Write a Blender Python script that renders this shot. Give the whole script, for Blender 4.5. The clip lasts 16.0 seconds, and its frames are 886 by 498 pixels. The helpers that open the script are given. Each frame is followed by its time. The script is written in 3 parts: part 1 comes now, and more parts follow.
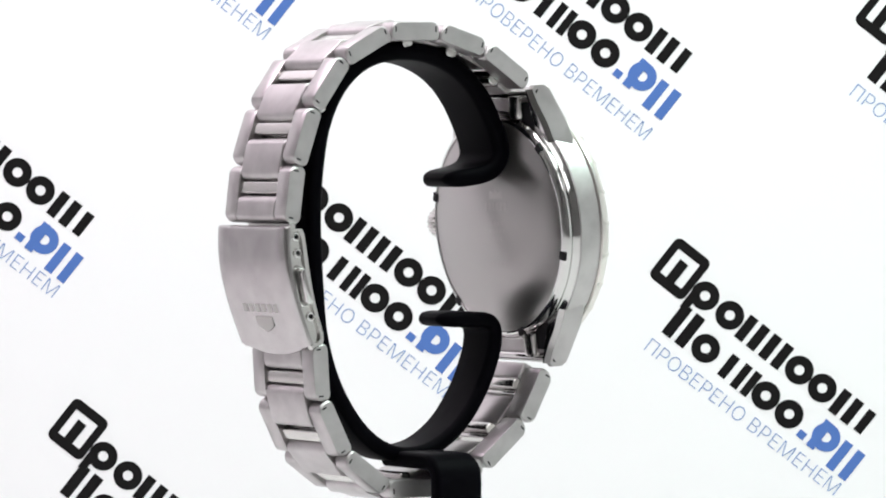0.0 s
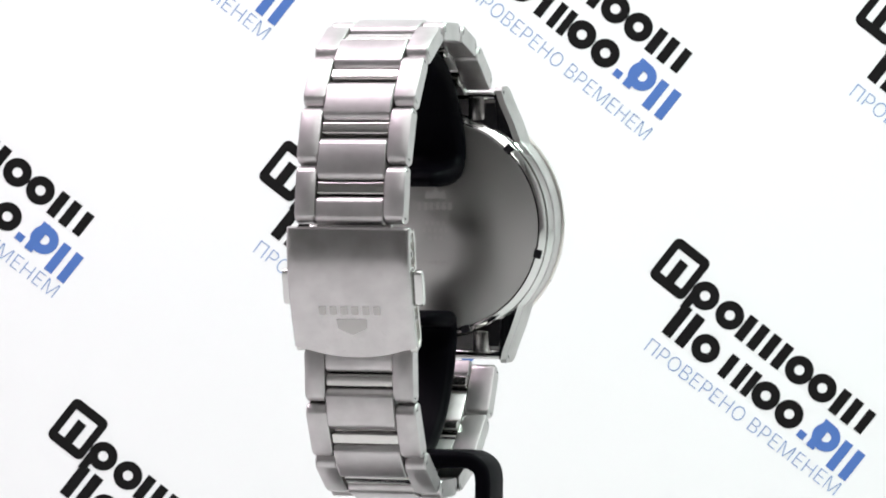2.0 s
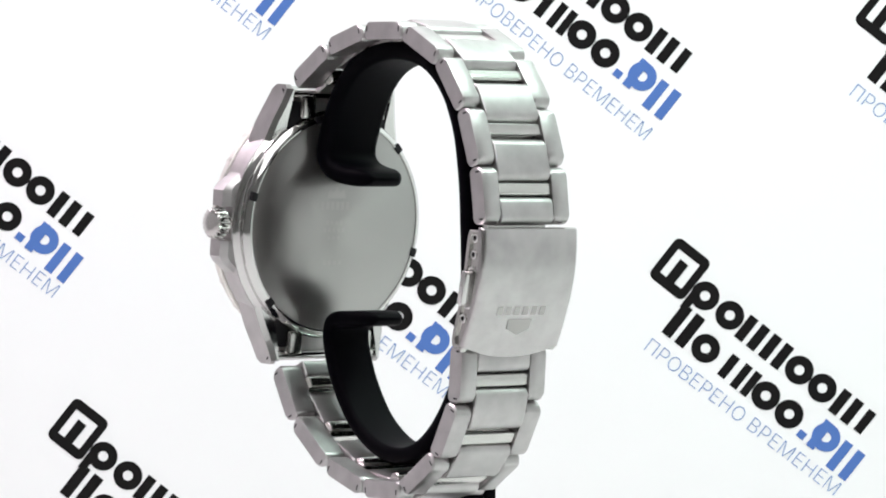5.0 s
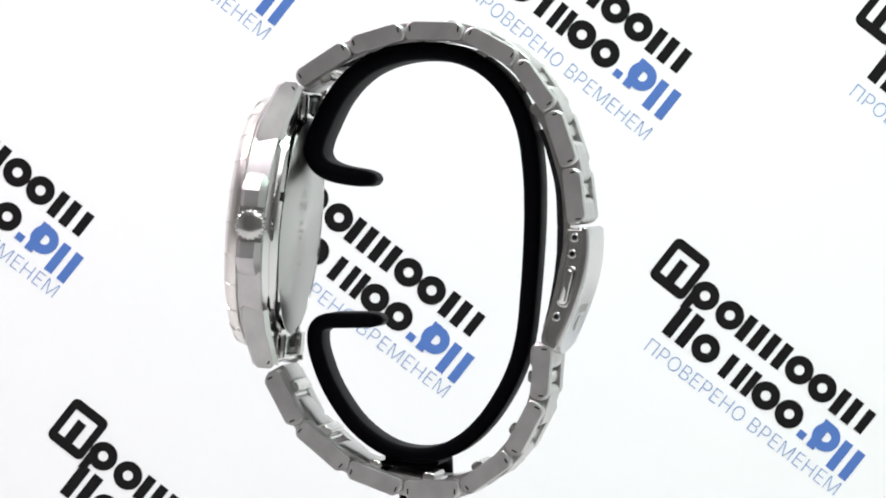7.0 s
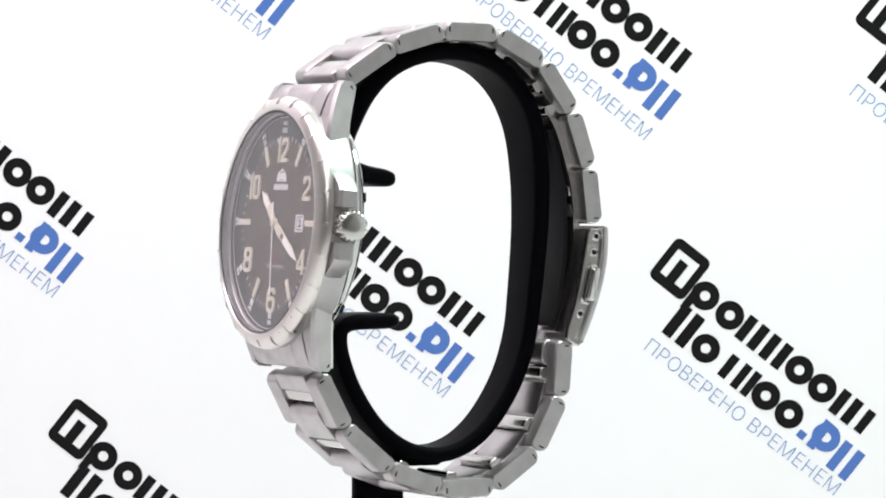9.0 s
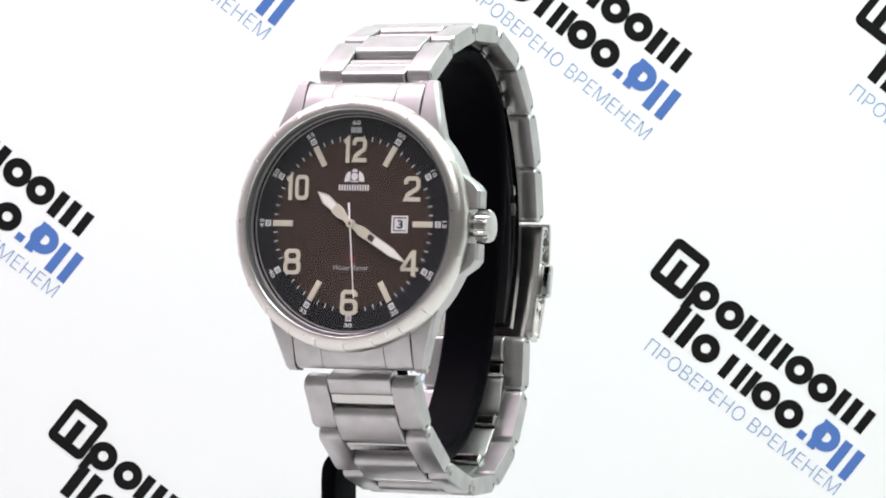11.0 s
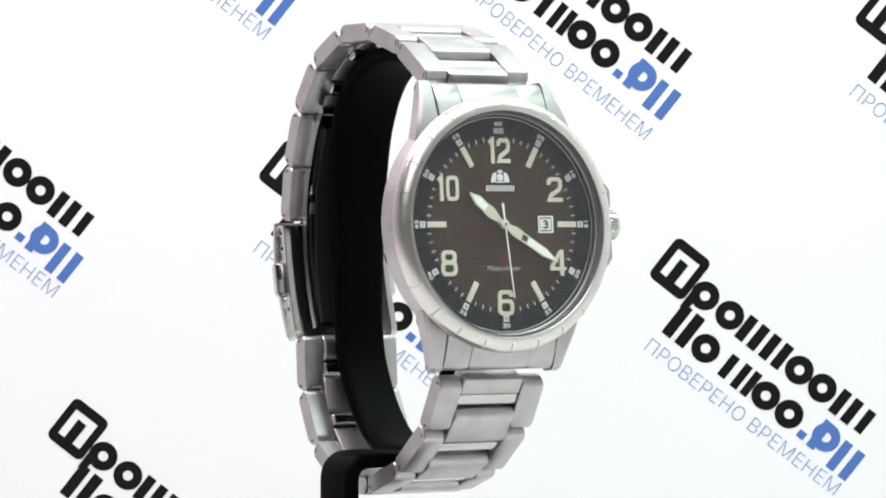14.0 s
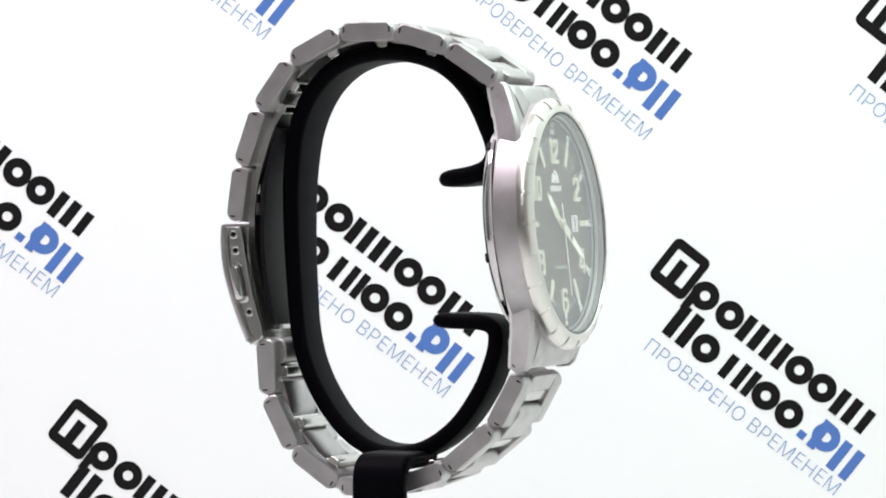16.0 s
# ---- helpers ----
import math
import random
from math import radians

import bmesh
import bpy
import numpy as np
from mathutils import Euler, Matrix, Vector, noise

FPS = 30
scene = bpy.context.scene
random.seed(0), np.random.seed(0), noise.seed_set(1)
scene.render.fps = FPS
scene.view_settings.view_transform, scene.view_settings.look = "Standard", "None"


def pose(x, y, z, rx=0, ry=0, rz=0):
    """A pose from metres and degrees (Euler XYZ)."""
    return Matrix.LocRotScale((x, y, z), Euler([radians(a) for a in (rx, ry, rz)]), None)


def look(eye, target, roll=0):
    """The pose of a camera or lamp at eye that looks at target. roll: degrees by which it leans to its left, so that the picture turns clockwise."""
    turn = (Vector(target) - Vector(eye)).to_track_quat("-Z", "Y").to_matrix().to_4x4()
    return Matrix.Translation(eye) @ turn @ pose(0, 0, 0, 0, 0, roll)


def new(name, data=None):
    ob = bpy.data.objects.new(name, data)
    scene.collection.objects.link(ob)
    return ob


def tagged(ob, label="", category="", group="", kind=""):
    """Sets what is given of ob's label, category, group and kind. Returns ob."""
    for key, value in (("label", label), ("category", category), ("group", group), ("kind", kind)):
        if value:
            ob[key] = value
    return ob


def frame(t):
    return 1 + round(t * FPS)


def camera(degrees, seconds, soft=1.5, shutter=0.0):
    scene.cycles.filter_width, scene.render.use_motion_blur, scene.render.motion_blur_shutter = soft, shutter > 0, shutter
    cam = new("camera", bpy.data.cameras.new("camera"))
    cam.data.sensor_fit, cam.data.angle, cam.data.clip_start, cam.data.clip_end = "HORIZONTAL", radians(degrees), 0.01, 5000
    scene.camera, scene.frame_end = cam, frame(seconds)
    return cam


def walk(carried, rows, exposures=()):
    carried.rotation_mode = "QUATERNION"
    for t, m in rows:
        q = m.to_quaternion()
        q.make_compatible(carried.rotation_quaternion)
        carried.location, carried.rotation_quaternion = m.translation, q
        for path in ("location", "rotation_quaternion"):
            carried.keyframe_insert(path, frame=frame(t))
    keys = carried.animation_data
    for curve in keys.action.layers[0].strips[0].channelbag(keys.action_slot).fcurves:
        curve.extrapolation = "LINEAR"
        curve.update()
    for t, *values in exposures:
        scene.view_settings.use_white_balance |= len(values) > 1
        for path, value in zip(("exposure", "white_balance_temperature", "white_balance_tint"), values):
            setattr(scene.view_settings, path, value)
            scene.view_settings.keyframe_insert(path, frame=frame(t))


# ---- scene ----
MM = 0.001

# ---- camera ----
cam = camera(11.823, 16.0, soft=1.9)
EYE = Vector((0.005038, -0.719241, 0.011628))
VIEW = look(EYE, EYE + Vector((0, 0.99987, -0.016127)), 0.304)
walk(cam, [(0, VIEW), (16, VIEW)])

# ---- world and lights ----
world = bpy.data.worlds.new("world")
scene.world = world
world.use_nodes = True
world.node_tree.nodes["Background"].inputs[0].default_value = (0.95, 0.97, 1.0, 1)
world.node_tree.nodes["Background"].inputs[1].default_value = 0.05
scene.view_settings.exposure = 0.0


def softbox(name, place, target, width, height, power, colour=(1, 1, 1)):
    lamp = bpy.data.lights.new(name, "AREA")
    lamp.shape, lamp.size, lamp.size_y = "RECTANGLE", width, height
    lamp.energy, lamp.color = power, colour
    ob = new(name, lamp)
    ob.matrix_world = look(place, target)
    return ob


softbox("ceiling_softbox", (0.09, -0.3, 0.62), (0.09, -0.27, 0), 0.56, 0.7, 2.35)
softbox("backdrop_light_west", (-0.3, -0.02, 0.5), (-0.12, 0.25, -0.2), 0.35, 0.12, 2.62, (1.0, 0.825, 0.945))
softbox("backdrop_light_east", (0.3, -0.02, 0.5), (0.15, 0.25, -0.2), 0.35, 0.12, 2.50, (0.755, 1.0, 0.885))
softbox("front_softbox", (0.11, -0.78, 0.52), (0, 0, 0.02), 0.36, 0.24, 0.8)


# ---- materials ----
def material(name, base, rough, metal=0.0):
    m = bpy.data.materials.new(name)
    m.use_nodes = True
    b = m.node_tree.nodes["Principled BSDF"]
    b.inputs["Base Color"].default_value = (*base, 1)
    b.inputs["Roughness"].default_value = rough
    b.inputs["Metallic"].default_value = metal
    return m, m.node_tree, b


def vary(tree, b, scale, low, high, socket="Roughness", stretch=(1, 1, 1), bump=0.0, detail=4.0):
    """Noise in object space that varies a value and, if asked, the relief."""
    co = tree.nodes.new("ShaderNodeTexCoord")
    mp = tree.nodes.new("ShaderNodeMapping")
    mp.inputs["Scale"].default_value = stretch
    nz = tree.nodes.new("ShaderNodeTexNoise")
    nz.inputs["Scale"].default_value = scale
    nz.inputs["Detail"].default_value = detail
    rg = tree.nodes.new("ShaderNodeMapRange")
    rg.inputs["To Min"].default_value, rg.inputs["To Max"].default_value = low, high
    tree.links.new(co.outputs["Object"], mp.inputs["Vector"])
    tree.links.new(mp.outputs["Vector"], nz.inputs["Vector"])
    tree.links.new(nz.outputs["Fac"], rg.inputs["Value"])
    if socket:
        tree.links.new(rg.outputs["Result"], b.inputs[socket])
    if bump:
        bp = tree.nodes.new("ShaderNodeBump")
        bp.inputs["Strength"].default_value = bump
        bp.inputs["Distance"].default_value = 0.00005
        tree.links.new(nz.outputs["Fac"], bp.inputs["Height"])
        tree.links.new(bp.outputs["Normal"], b.inputs["Normal"])
    return nz


def stain(tree, b, base):
    """Soft clouds of handling marks in the base colour."""
    co = tree.nodes.new("ShaderNodeTexCoord")
    nz = tree.nodes.new("ShaderNodeTexNoise")
    nz.inputs["Scale"].default_value, nz.inputs["Detail"].default_value = 260, 5
    rp = tree.nodes.new("ShaderNodeValToRGB")
    rp.color_ramp.elements[0].position, rp.color_ramp.elements[1].position = 0.3, 0.62
    rp.color_ramp.elements[0].color = (*[0.84 * x for x in base], 1)
    rp.color_ramp.elements[1].color = (*base, 1)
    tree.links.new(co.outputs["Object"], nz.inputs["Vector"])
    tree.links.new(nz.outputs["Fac"], rp.inputs["Fac"])
    tree.links.new(rp.outputs["Color"], b.inputs["Base Color"])


STEEL = (0.56, 0.54, 0.54)
brushed, tr, b = material("brushed_steel", STEEL, 0.4, 1.0)
vary(tr, b, 9000, 0.38, 0.46, stretch=(1, 1, 0.03), bump=0.006)
stain(tr, b, STEEL)
fine_brushed, tr, b = material("fine_brushed_steel", STEEL, 0.45, 1.0)
vary(tr, b, 9000, 0.41, 0.5, stretch=(1, 1, 0.03), bump=0.004)
stain(tr, b, STEEL)
# brushing that runs across the links
brushed_across, tr, b = material("brushed_steel_across", STEEL, 0.4, 1.0)
vary(tr, b, 9000, 0.36, 0.44, stretch=(0.03, 1, 1), bump=0.008)
stain(tr, b, STEEL)
clasp_steel, tr, b = material("clasp_steel", STEEL, 0.24, 1.0)
vary(tr, b, 9000, 0.21, 0.27, stretch=(0.03, 1, 1), bump=0.006)
stain(tr, b, STEEL)
polished, tr, b = material("polished_steel", (0.66, 0.655, 0.645), 0.09, 1.0)
vary(tr, b, 300, 0.06, 0.14)
satin, tr, b = material("satin_steel", (0.62, 0.61, 0.59), 0.2, 1.0)
vary(tr, b, 400, 0.16, 0.26)
bezel_steel, tr, b = material("bezel_steel", (0.76, 0.73, 0.695), 0.28, 1.0)
vary(tr, b, 500, 0.25, 0.33)
# case back, turned: the grain runs in circles
turned, tr, b = material("turned_steel", (0.43, 0.42, 0.41), 0.36, 1.0)
b.inputs["Anisotropic"].default_value = 0.75
tg = tr.nodes.new("ShaderNodeTangent")
tg.direction_type, tg.axis = "RADIAL", "Z"
tr.links.new(tg.outputs["Tangent"], b.inputs["Tangent"])
vary(tr, b, 3000, 0.28, 0.36)
engraved, tr, b = material("engraved_steel", (0.47, 0.455, 0.445), 0.45, 1.0)
# near-black for holes and notches, and for shade painted on blade and end links
hole_and_shade_dark, tr, b = material("hole_and_shade_dark", (0.016, 0.015, 0.017), 0.5)
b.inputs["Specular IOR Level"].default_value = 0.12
black_plastic, tr, b = material("black_plastic", (0.0016, 0.0014, 0.0026), 0.62)
b.inputs["Specular IOR Level"].default_value = 0.03
vary(tr, b, 250, 0.46, 0.58, bump=0.06)
dial_brown, tr, b = material("dial_brown", (0.036, 0.019, 0.013), 0.5)
b.inputs["Specular IOR Level"].default_value = 0.2
vary(tr, b, 700, 0.42, 0.6, bump=0.03)
dial_black, tr, b = material("dial_black", (0.006, 0.006, 0.009), 0.5)
b.inputs["Specular IOR Level"].default_value = 0.12
lume, tr, b = material("cream_lume", (0.60, 0.56, 0.45), 0.6)
vary(tr, b, 500, 0.5, 0.7, bump=0.05)
hand_white, tr, b = material("hand_white", (0.86, 0.85, 0.82), 0.5)
print_white, tr, b = material("print_white", (0.75, 0.75, 0.75), 0.6)
print_grey, tr, b = material("print_grey", (0.42, 0.42, 0.42), 0.6)
print_red, tr, b = material("print_red", (0.15, 0.012, 0.012), 0.6)
gasket_grey, tr, b = material("gasket_grey", (0.10, 0.10, 0.105), 0.5)
crystal_glass, tr, b = material("crystal_glass", (1, 1, 1), 0.0)
b.inputs["Transmission Weight"].default_value = 1.0
b.inputs["IOR"].default_value = 1.46
vinyl_white, tr, b = material("vinyl_white", (0.86, 0.86, 0.865), 0.6)
vary(tr, b, 60, 0.55, 0.7, bump=0.02)
ink_black, tr, b = material("ink_black", (0.008, 0.0072, 0.0075), 0.7)
b.inputs["Specular IOR Level"].default_value = 0.1
vary(tr, b, 400, 0.5, 0.7)
ink_blue, tr, b = material("ink_blue", (0.085, 0.175, 0.47), 0.7)
b.inputs["Specular IOR Level"].default_value = 0.1
vary(tr, b, 400, 0.5, 0.7)
ink_light_blue, tr, b = material("ink_light_blue", (0.20, 0.31, 0.56), 0.7)
b.inputs["Specular IOR Level"].default_value = 0.1
vary(tr, b, 400, 0.5, 0.7)
tent_white, tr, b = material("tent_white", (0.78, 0.78, 0.78), 0.8)
vary(tr, b, 8, 0.75, 0.9)
table_white, tr, b = material("table_white", (0.60, 0.595, 0.59), 0.6)
vary(tr, b, 30, 0.5, 0.7)
tent_dim, tr, b = material("tent_dim", (0.42, 0.41, 0.415), 0.8)
vary(tr, b, 8, 0.75, 0.9)
tent_grey, tr, b = material("tent_grey", (0.52, 0.51, 0.50), 0.8)
vary(tr, b, 8, 0.75, 0.9)


# ---- mesh helpers, in millimetres; u across the watch, n out of the dial, z up ----
def part(name, bm, mat, parent, label="", scale=MM, angle=32):
    bmesh.ops.recalc_face_normals(bm, faces=bm.faces)
    bm.normal_update()
    for f in bm.faces:
        f.smooth = True
    for e in bm.edges:
        e.smooth = len(e.link_faces) == 2 and e.calc_face_angle(0) < radians(angle)
    if scale != 1:
        bmesh.ops.scale(bm, vec=(scale, scale, scale), verts=bm.verts)
    me = bpy.data.meshes.new(name)
    bm.to_mesh(me)
    bm.free()
    me.materials.append(mat)
    ob = new(name, me)
    if parent:
        ob.parent = parent
    if label:
        tagged(ob, label)
    return ob


ASIDE = 1.40  # the watch sits a little off the turning axis


def unz(u, n, z):
    return Vector((u + ASIDE, -n, z))


TILT = radians(5.0)
CN, CZ = 25.3, 4.4


def case_at(a, b, c):
    """Case space: a across, b towards twelve, c out of the dial."""
    return unz(a, CN + c * math.cos(TILT) - b * math.sin(TILT), CZ + b * math.cos(TILT) + c * math.sin(TILT))


def loops(bm, rows, closed_ring=True, caps=True, close_rows=False):
    """Skin between rows of points."""
    vs = [[bm.verts.new(p) for p in row] for row in rows]
    m = len(vs[0])
    pairs = list(zip(vs, vs[1:]))
    if close_rows:
        pairs.append((vs[-1], vs[0]))
    for r0, r1 in pairs:
        for i in range(m if closed_ring else m - 1):
            j = (i + 1) % m
            bm.faces.new((r0[i], r0[j], r1[j], r1[i]))
    if caps and not close_rows:
        bm.faces.new(vs[0][::-1])
        bm.faces.new(vs[-1])
    return bm


def lathe(profile, at=case_at, segs=96, a0=0.0, b0=0.0, closed=True):
    """Turns (radius, height) points about the case's axis."""
    bm = bmesh.new()
    rows = []
    for i in range(segs):
        t = 2 * math.pi * i / segs
        rows.append([at(a0 + r * math.sin(t), b0 + r * math.cos(t), c) for r, c in profile])
    return loops(bm, rows, closed_ring=closed, caps=False, close_rows=True)


def disc(r, c0, c1, at=case_at, a0=0.0, b0=0.0, segs=72, round_edge=0.0):
    bm = bmesh.new()
    e = round_edge
    prof = [(r - e, c1), (r, c1 - e), (r, c0)] if e else [(r, c1), (r, c0)]
    rows = [[at(a0 + q * math.sin(2 * math.pi * i / segs), b0 + q * math.cos(2 * math.pi * i / segs), c) for i in range(segs)] for q, c in prof]
    return loops(bm, rows)


def slab(outline, c0, c1, at=case_at, bevel=0.0):
    """A flat outline of (a, b) points raised from c0 to c1."""
    bm = bmesh.new()
    loops(bm, [[at(a, b, c) for a, b in outline] for c in (c0, c1)])
    if bevel:
        bmesh.ops.bevel(bm, geom=bm.edges[:], offset=bevel, segments=2, profile=0.6, affect="EDGES")
    return bm


def box(a0, a1, b0, b1, c0, c1, at=case_at, bevel=0.0):
    return slab([(a0, b0), (a1, b0), (a1, b1), (a0, b1)], c0, c1, at, bevel)


def turned_at(angle, at=case_at):
    """at, turned clockwise about the case's axis by an angle in degrees."""
    s, k = math.sin(radians(angle)), math.cos(radians(angle))
    return lambda a, b, c: at(a * k + b * s, -a * s + b * k, c)


def moved_at(a0, b0, angle=0.0, at=case_at):
    s, k = math.sin(radians(angle)), math.cos(radians(angle))
    return lambda a, b, c: at(a0 + a * k + b * s, b0 - a * s + b * k, c)


def join(*bms):
    out = bmesh.new()
    for bm in bms:
        me = bpy.data.meshes.new("joined")
        bm.to_mesh(me)
        bm.free()
        out.from_mesh(me)
        bpy.data.meshes.remove(me)
    return out


def writing(text, size, place, depth=0.1, bold=0.0, wide=1.0, shear=0.0):
    """Letters as a mesh; place(x, y, z) sets each point, with the text centred on 0, 0."""
    cu = bpy.data.curves.new("writing", "FONT")
    cu.body, cu.size, cu.align_x, cu.align_y = text, size, "CENTER", "CENTER"
    cu.offset, cu.extrude, cu.shear, cu.resolution_u = bold, depth / 2, shear, 3
    ob = bpy.data.objects.new("writing", cu)
    scene.collection.objects.link(ob)
    bpy.context.view_layer.update()
    me = bpy.data.meshes.new_from_object(ob.evaluated_get(bpy.context.evaluated_depsgraph_get()))
    bpy.data.objects.remove(ob)
    bpy.data.curves.remove(cu)
    bm = bmesh.new()
    bm.from_mesh(me)
    bpy.data.meshes.remove(me)
    xs, ys = [v.co.x for v in bm.verts], [v.co.y for v in bm.verts]
    mx, my = (min(xs) + max(xs)) / 2, (min(ys) + max(ys)) / 2
    for v in bm.verts:
        v.co = place((v.co.x - mx) * wide, v.co.y - my, v.co.z)
    return bm


# ---- the tent round the watch ----
def wall(name, x0, x1, y0, y1, z0, z1, mat, label):
    bm = bmesh.new()
    bmesh.ops.create_cube(bm, size=1, matrix=Matrix.LocRotScale(((x0 + x1) / 2, (y0 + y1) / 2, (z0 + z1) / 2), None, (x1 - x0, y1 - y0, z1 - z0)))
    ob = part(name, bm, mat, None, scale=1)
    return tagged(ob, label, name.split("_")[0], kind="structure")


FLOOR_Z = -0.11
BACK_Y = 0.25
TENT_Y = -0.42
wall("table", -0.75, 0.75, TENT_Y, BACK_Y, FLOOR_Z - 0.03, FLOOR_Z, table_white, "plain pale table top under the stand")
wall("wall_west", -0.77, -0.75, TENT_Y, BACK_Y, FLOOR_Z, 0.7, tent_dim, "plain grey side wall of the light tent")
wall("wall_east", 0.75, 0.77, TENT_Y, BACK_Y, FLOOR_Z, 0.7, tent_white, "plain white side wall of the light tent")
wall("ceiling", -0.77, 0.77, -1.6, BACK_Y, 0.7, 0.72, tent_white, "plain white ceiling of the light tent")
wall("floor", -1.2, 1.2, -1.6, BACK_Y, -0.92, -0.9, tent_grey, "plain grey floor of the room")
wall("wall_south", -1.2, 1.2, -1.62, -1.6, -0.9, 0.7, tent_grey, "plain grey wall facing the backdrop")
wall("wall_room_west", -0.77, -0.75, -1.6, TENT_Y, -0.9, 0.7, tent_grey, "plain grey side wall of the room")
wall("wall_room_east", 0.75, 0.77, -1.6, TENT_Y, -0.9, 0.7, tent_grey, "plain grey side wall of the room")
backdrop = wall("backdrop", -0.75, 0.75, BACK_Y, BACK_Y + 0.02, FLOOR_Z, 0.7, vinyl_white, "glossy white vinyl backdrop with slanted black and blue lettering")

# lettering on the backdrop, in print units; x along the view and y down
UNIT = 0.12800 * MM
PRINT_X, PRINT_Z, LEAN = 0.005038, -0.004003, radians(-0.304)


def print_at(ox, oy, angle, wide=1.0):
    """Places print coordinates (along, up, proud) of one slanted line on the backdrop."""
    s, k = math.sin(radians(angle)), math.cos(radians(angle))

    def at(e, f, h):
        e *= wide
        px, pz = ox + e * k + f * s - 784, 441 - (oy + e * s - f * k)
        x, z = px * math.cos(LEAN) + pz * math.sin(LEAN), pz * math.cos(LEAN) - px * math.sin(LEAN)
        return Vector((PRINT_X + x * UNIT, BACK_Y - 0.00003 - h, PRINT_Z + z * UNIT))
    return at


def rounded(w, h, r, steps=5):
    pts = []
    for cx, cy, a0 in ((w / 2 - r, h / 2 - r, 0), (-w / 2 + r, h / 2 - r, 90), (-w / 2 + r, -h / 2 + r, 180), (w / 2 - r, -h / 2 + r, 270)):
        pts += [(cx + r * math.cos(radians(a0 + 90 * i / steps)), cy + r * math.sin(radians(a0 + 90 * i / steps))) for i in range(steps + 1)]
    return pts


PROUD = 0.00006


def hoop(e, f, outer, inner, at):
    bm = bmesh.new()
    circle = lambda r, h: [at(e + r * math.cos(math.pi * i / 16), f + r * math.sin(math.pi * i / 16), h) for i in range(32)]
    return loops(bm, [circle(outer + 1.5, 0), circle(outer + 1.5, PROUD), circle(inner, PROUD), circle(inner, 0)], caps=False, close_rows=True)


def twin_bars(e, f, wide, tall, at, stroke=16):
    wide, tall, stroke = wide + 2, tall + 3, stroke + 1.5
    return join(box(e - wide / 2, e - wide / 2 + stroke, f - tall / 2, f + tall / 2, 0, PROUD, at), box(e + wide / 2 - stroke, e + wide / 2, f - tall / 2, f + tall / 2, 0, PROUD, at))


SLANT = 38.2


def imprint(dx, dy, mx=0, my=0, motto_long=424, motto_slant=37.6):
    """One repeat of the print: emblem, two lines of plain shapes for the name, and the motto."""
    ring = bmesh.new()
    at = print_at(1203.5 + dx, 476 + dy, SLANT)
    out, inn = rounded(77, 88, 12), rounded(48, 53, 2)
    loops(ring, [[at(*p, 0) for p in out], [at(*p, PROUD) for p in out], [at(*p, PROUD) for p in inn], [at(*p, 0) for p in inn]], caps=False, close_rows=True)
    part("emblem", join(ring, box(-10, 8, -28, 14, 0, PROUD * 1.6, at)), ink_black, backdrop, "black rounded square emblem", scale=1)
    at = print_at(1248 + dx, 524 + dy, SLANT, 1.012)
    first = [hoop(e, 0, 24, 9, at) for e in (0, 55, 210, 261)]
    first += [twin_bars(e, 0, 42, 46, at) for e in (105, 158, 314)] + [box(348, 364, -23, 23, 0, PROUD, at), box(-24, -9, -42, 10, 0, PROUD * 1.6, at)]
    part("name_shape", join(*first), ink_black, backdrop, "bold black name drawn as plain shapes", scale=1)
    at = print_at(1249 + dx, 617 + dy, SLANT, 1.012)
    second = [hoop(e, 0, 24, 9, at) for e in (0, 134, 186)] + [twin_bars(-55, 7, 46, 62, at, 18), box(43, 59, -23, 23, 0, PROUD, at), twin_bars(90, 0, 34, 46, at, 13)]
    part("name_shape", join(*second), ink_black, backdrop, "bold black name drawn as plain shapes", scale=1)
    blue = [box(218, 233, -22, -8, 0, PROUD, at), hoop(262, 8, 24, 9, at), box(242, 258, -24, 34, 0, PROUD * 1.6, at), twin_bars(314, -3, 42, 56, at, 15)]
    part("name_ending_shape", join(*blue), ink_blue, backdrop, "bold blue name ending drawn as plain shapes", scale=1)
    at = print_at(1315 + dx + mx, 738 + dy + my, motto_slant)
    bm = writing("ПРОВЕРЕНО ВРЕМЕНЕМ", 1.0, lambda x, y, z: Vector((x, y, z)), 0.002, bold=-0.02)
    size = max(v.co.x for v in bm.verts) * 2
    for v in bm.verts:
        v.co = at(v.co.x * motto_long / size, v.co.y * 424 / size * 1.03, (v.co.z + 0.001) * 0.03)
    part("motto", bm, ink_light_blue, backdrop, "thin light blue motto", scale=1)


for shift in ((0, 0), (-692, -173), (-1384, -350), (-326, -639, 3, 12, 402, 39.4), (363, -450), (-1010, -806), (-1066, 284)):
    imprint(*shift)

# ---- the watch ----
watch = new("wrist_watch")
tagged(watch, "steel wrist watch with dark brown dial and link bracelet", "watch")


def mid_case():
    """The round brushed band of the case."""
    return part("case", lathe([(20.2, 0.2), (20.6, -0.2), (20.6, -4.05), (20.45, -4.25), (17.5, -4.3), (17.5, 0.2)], segs=180), fine_brushed, watch, "brushed steel watch case with four lugs", angle=25)


case = mid_case()
part("case_chamfer", lathe([(20.42, -4.28), (19.75, -4.95), (19.65, -5.25), (18.6, -5.3), (18.6, -4.4)], segs=144), polished, case, "polished chamfer behind the case band")


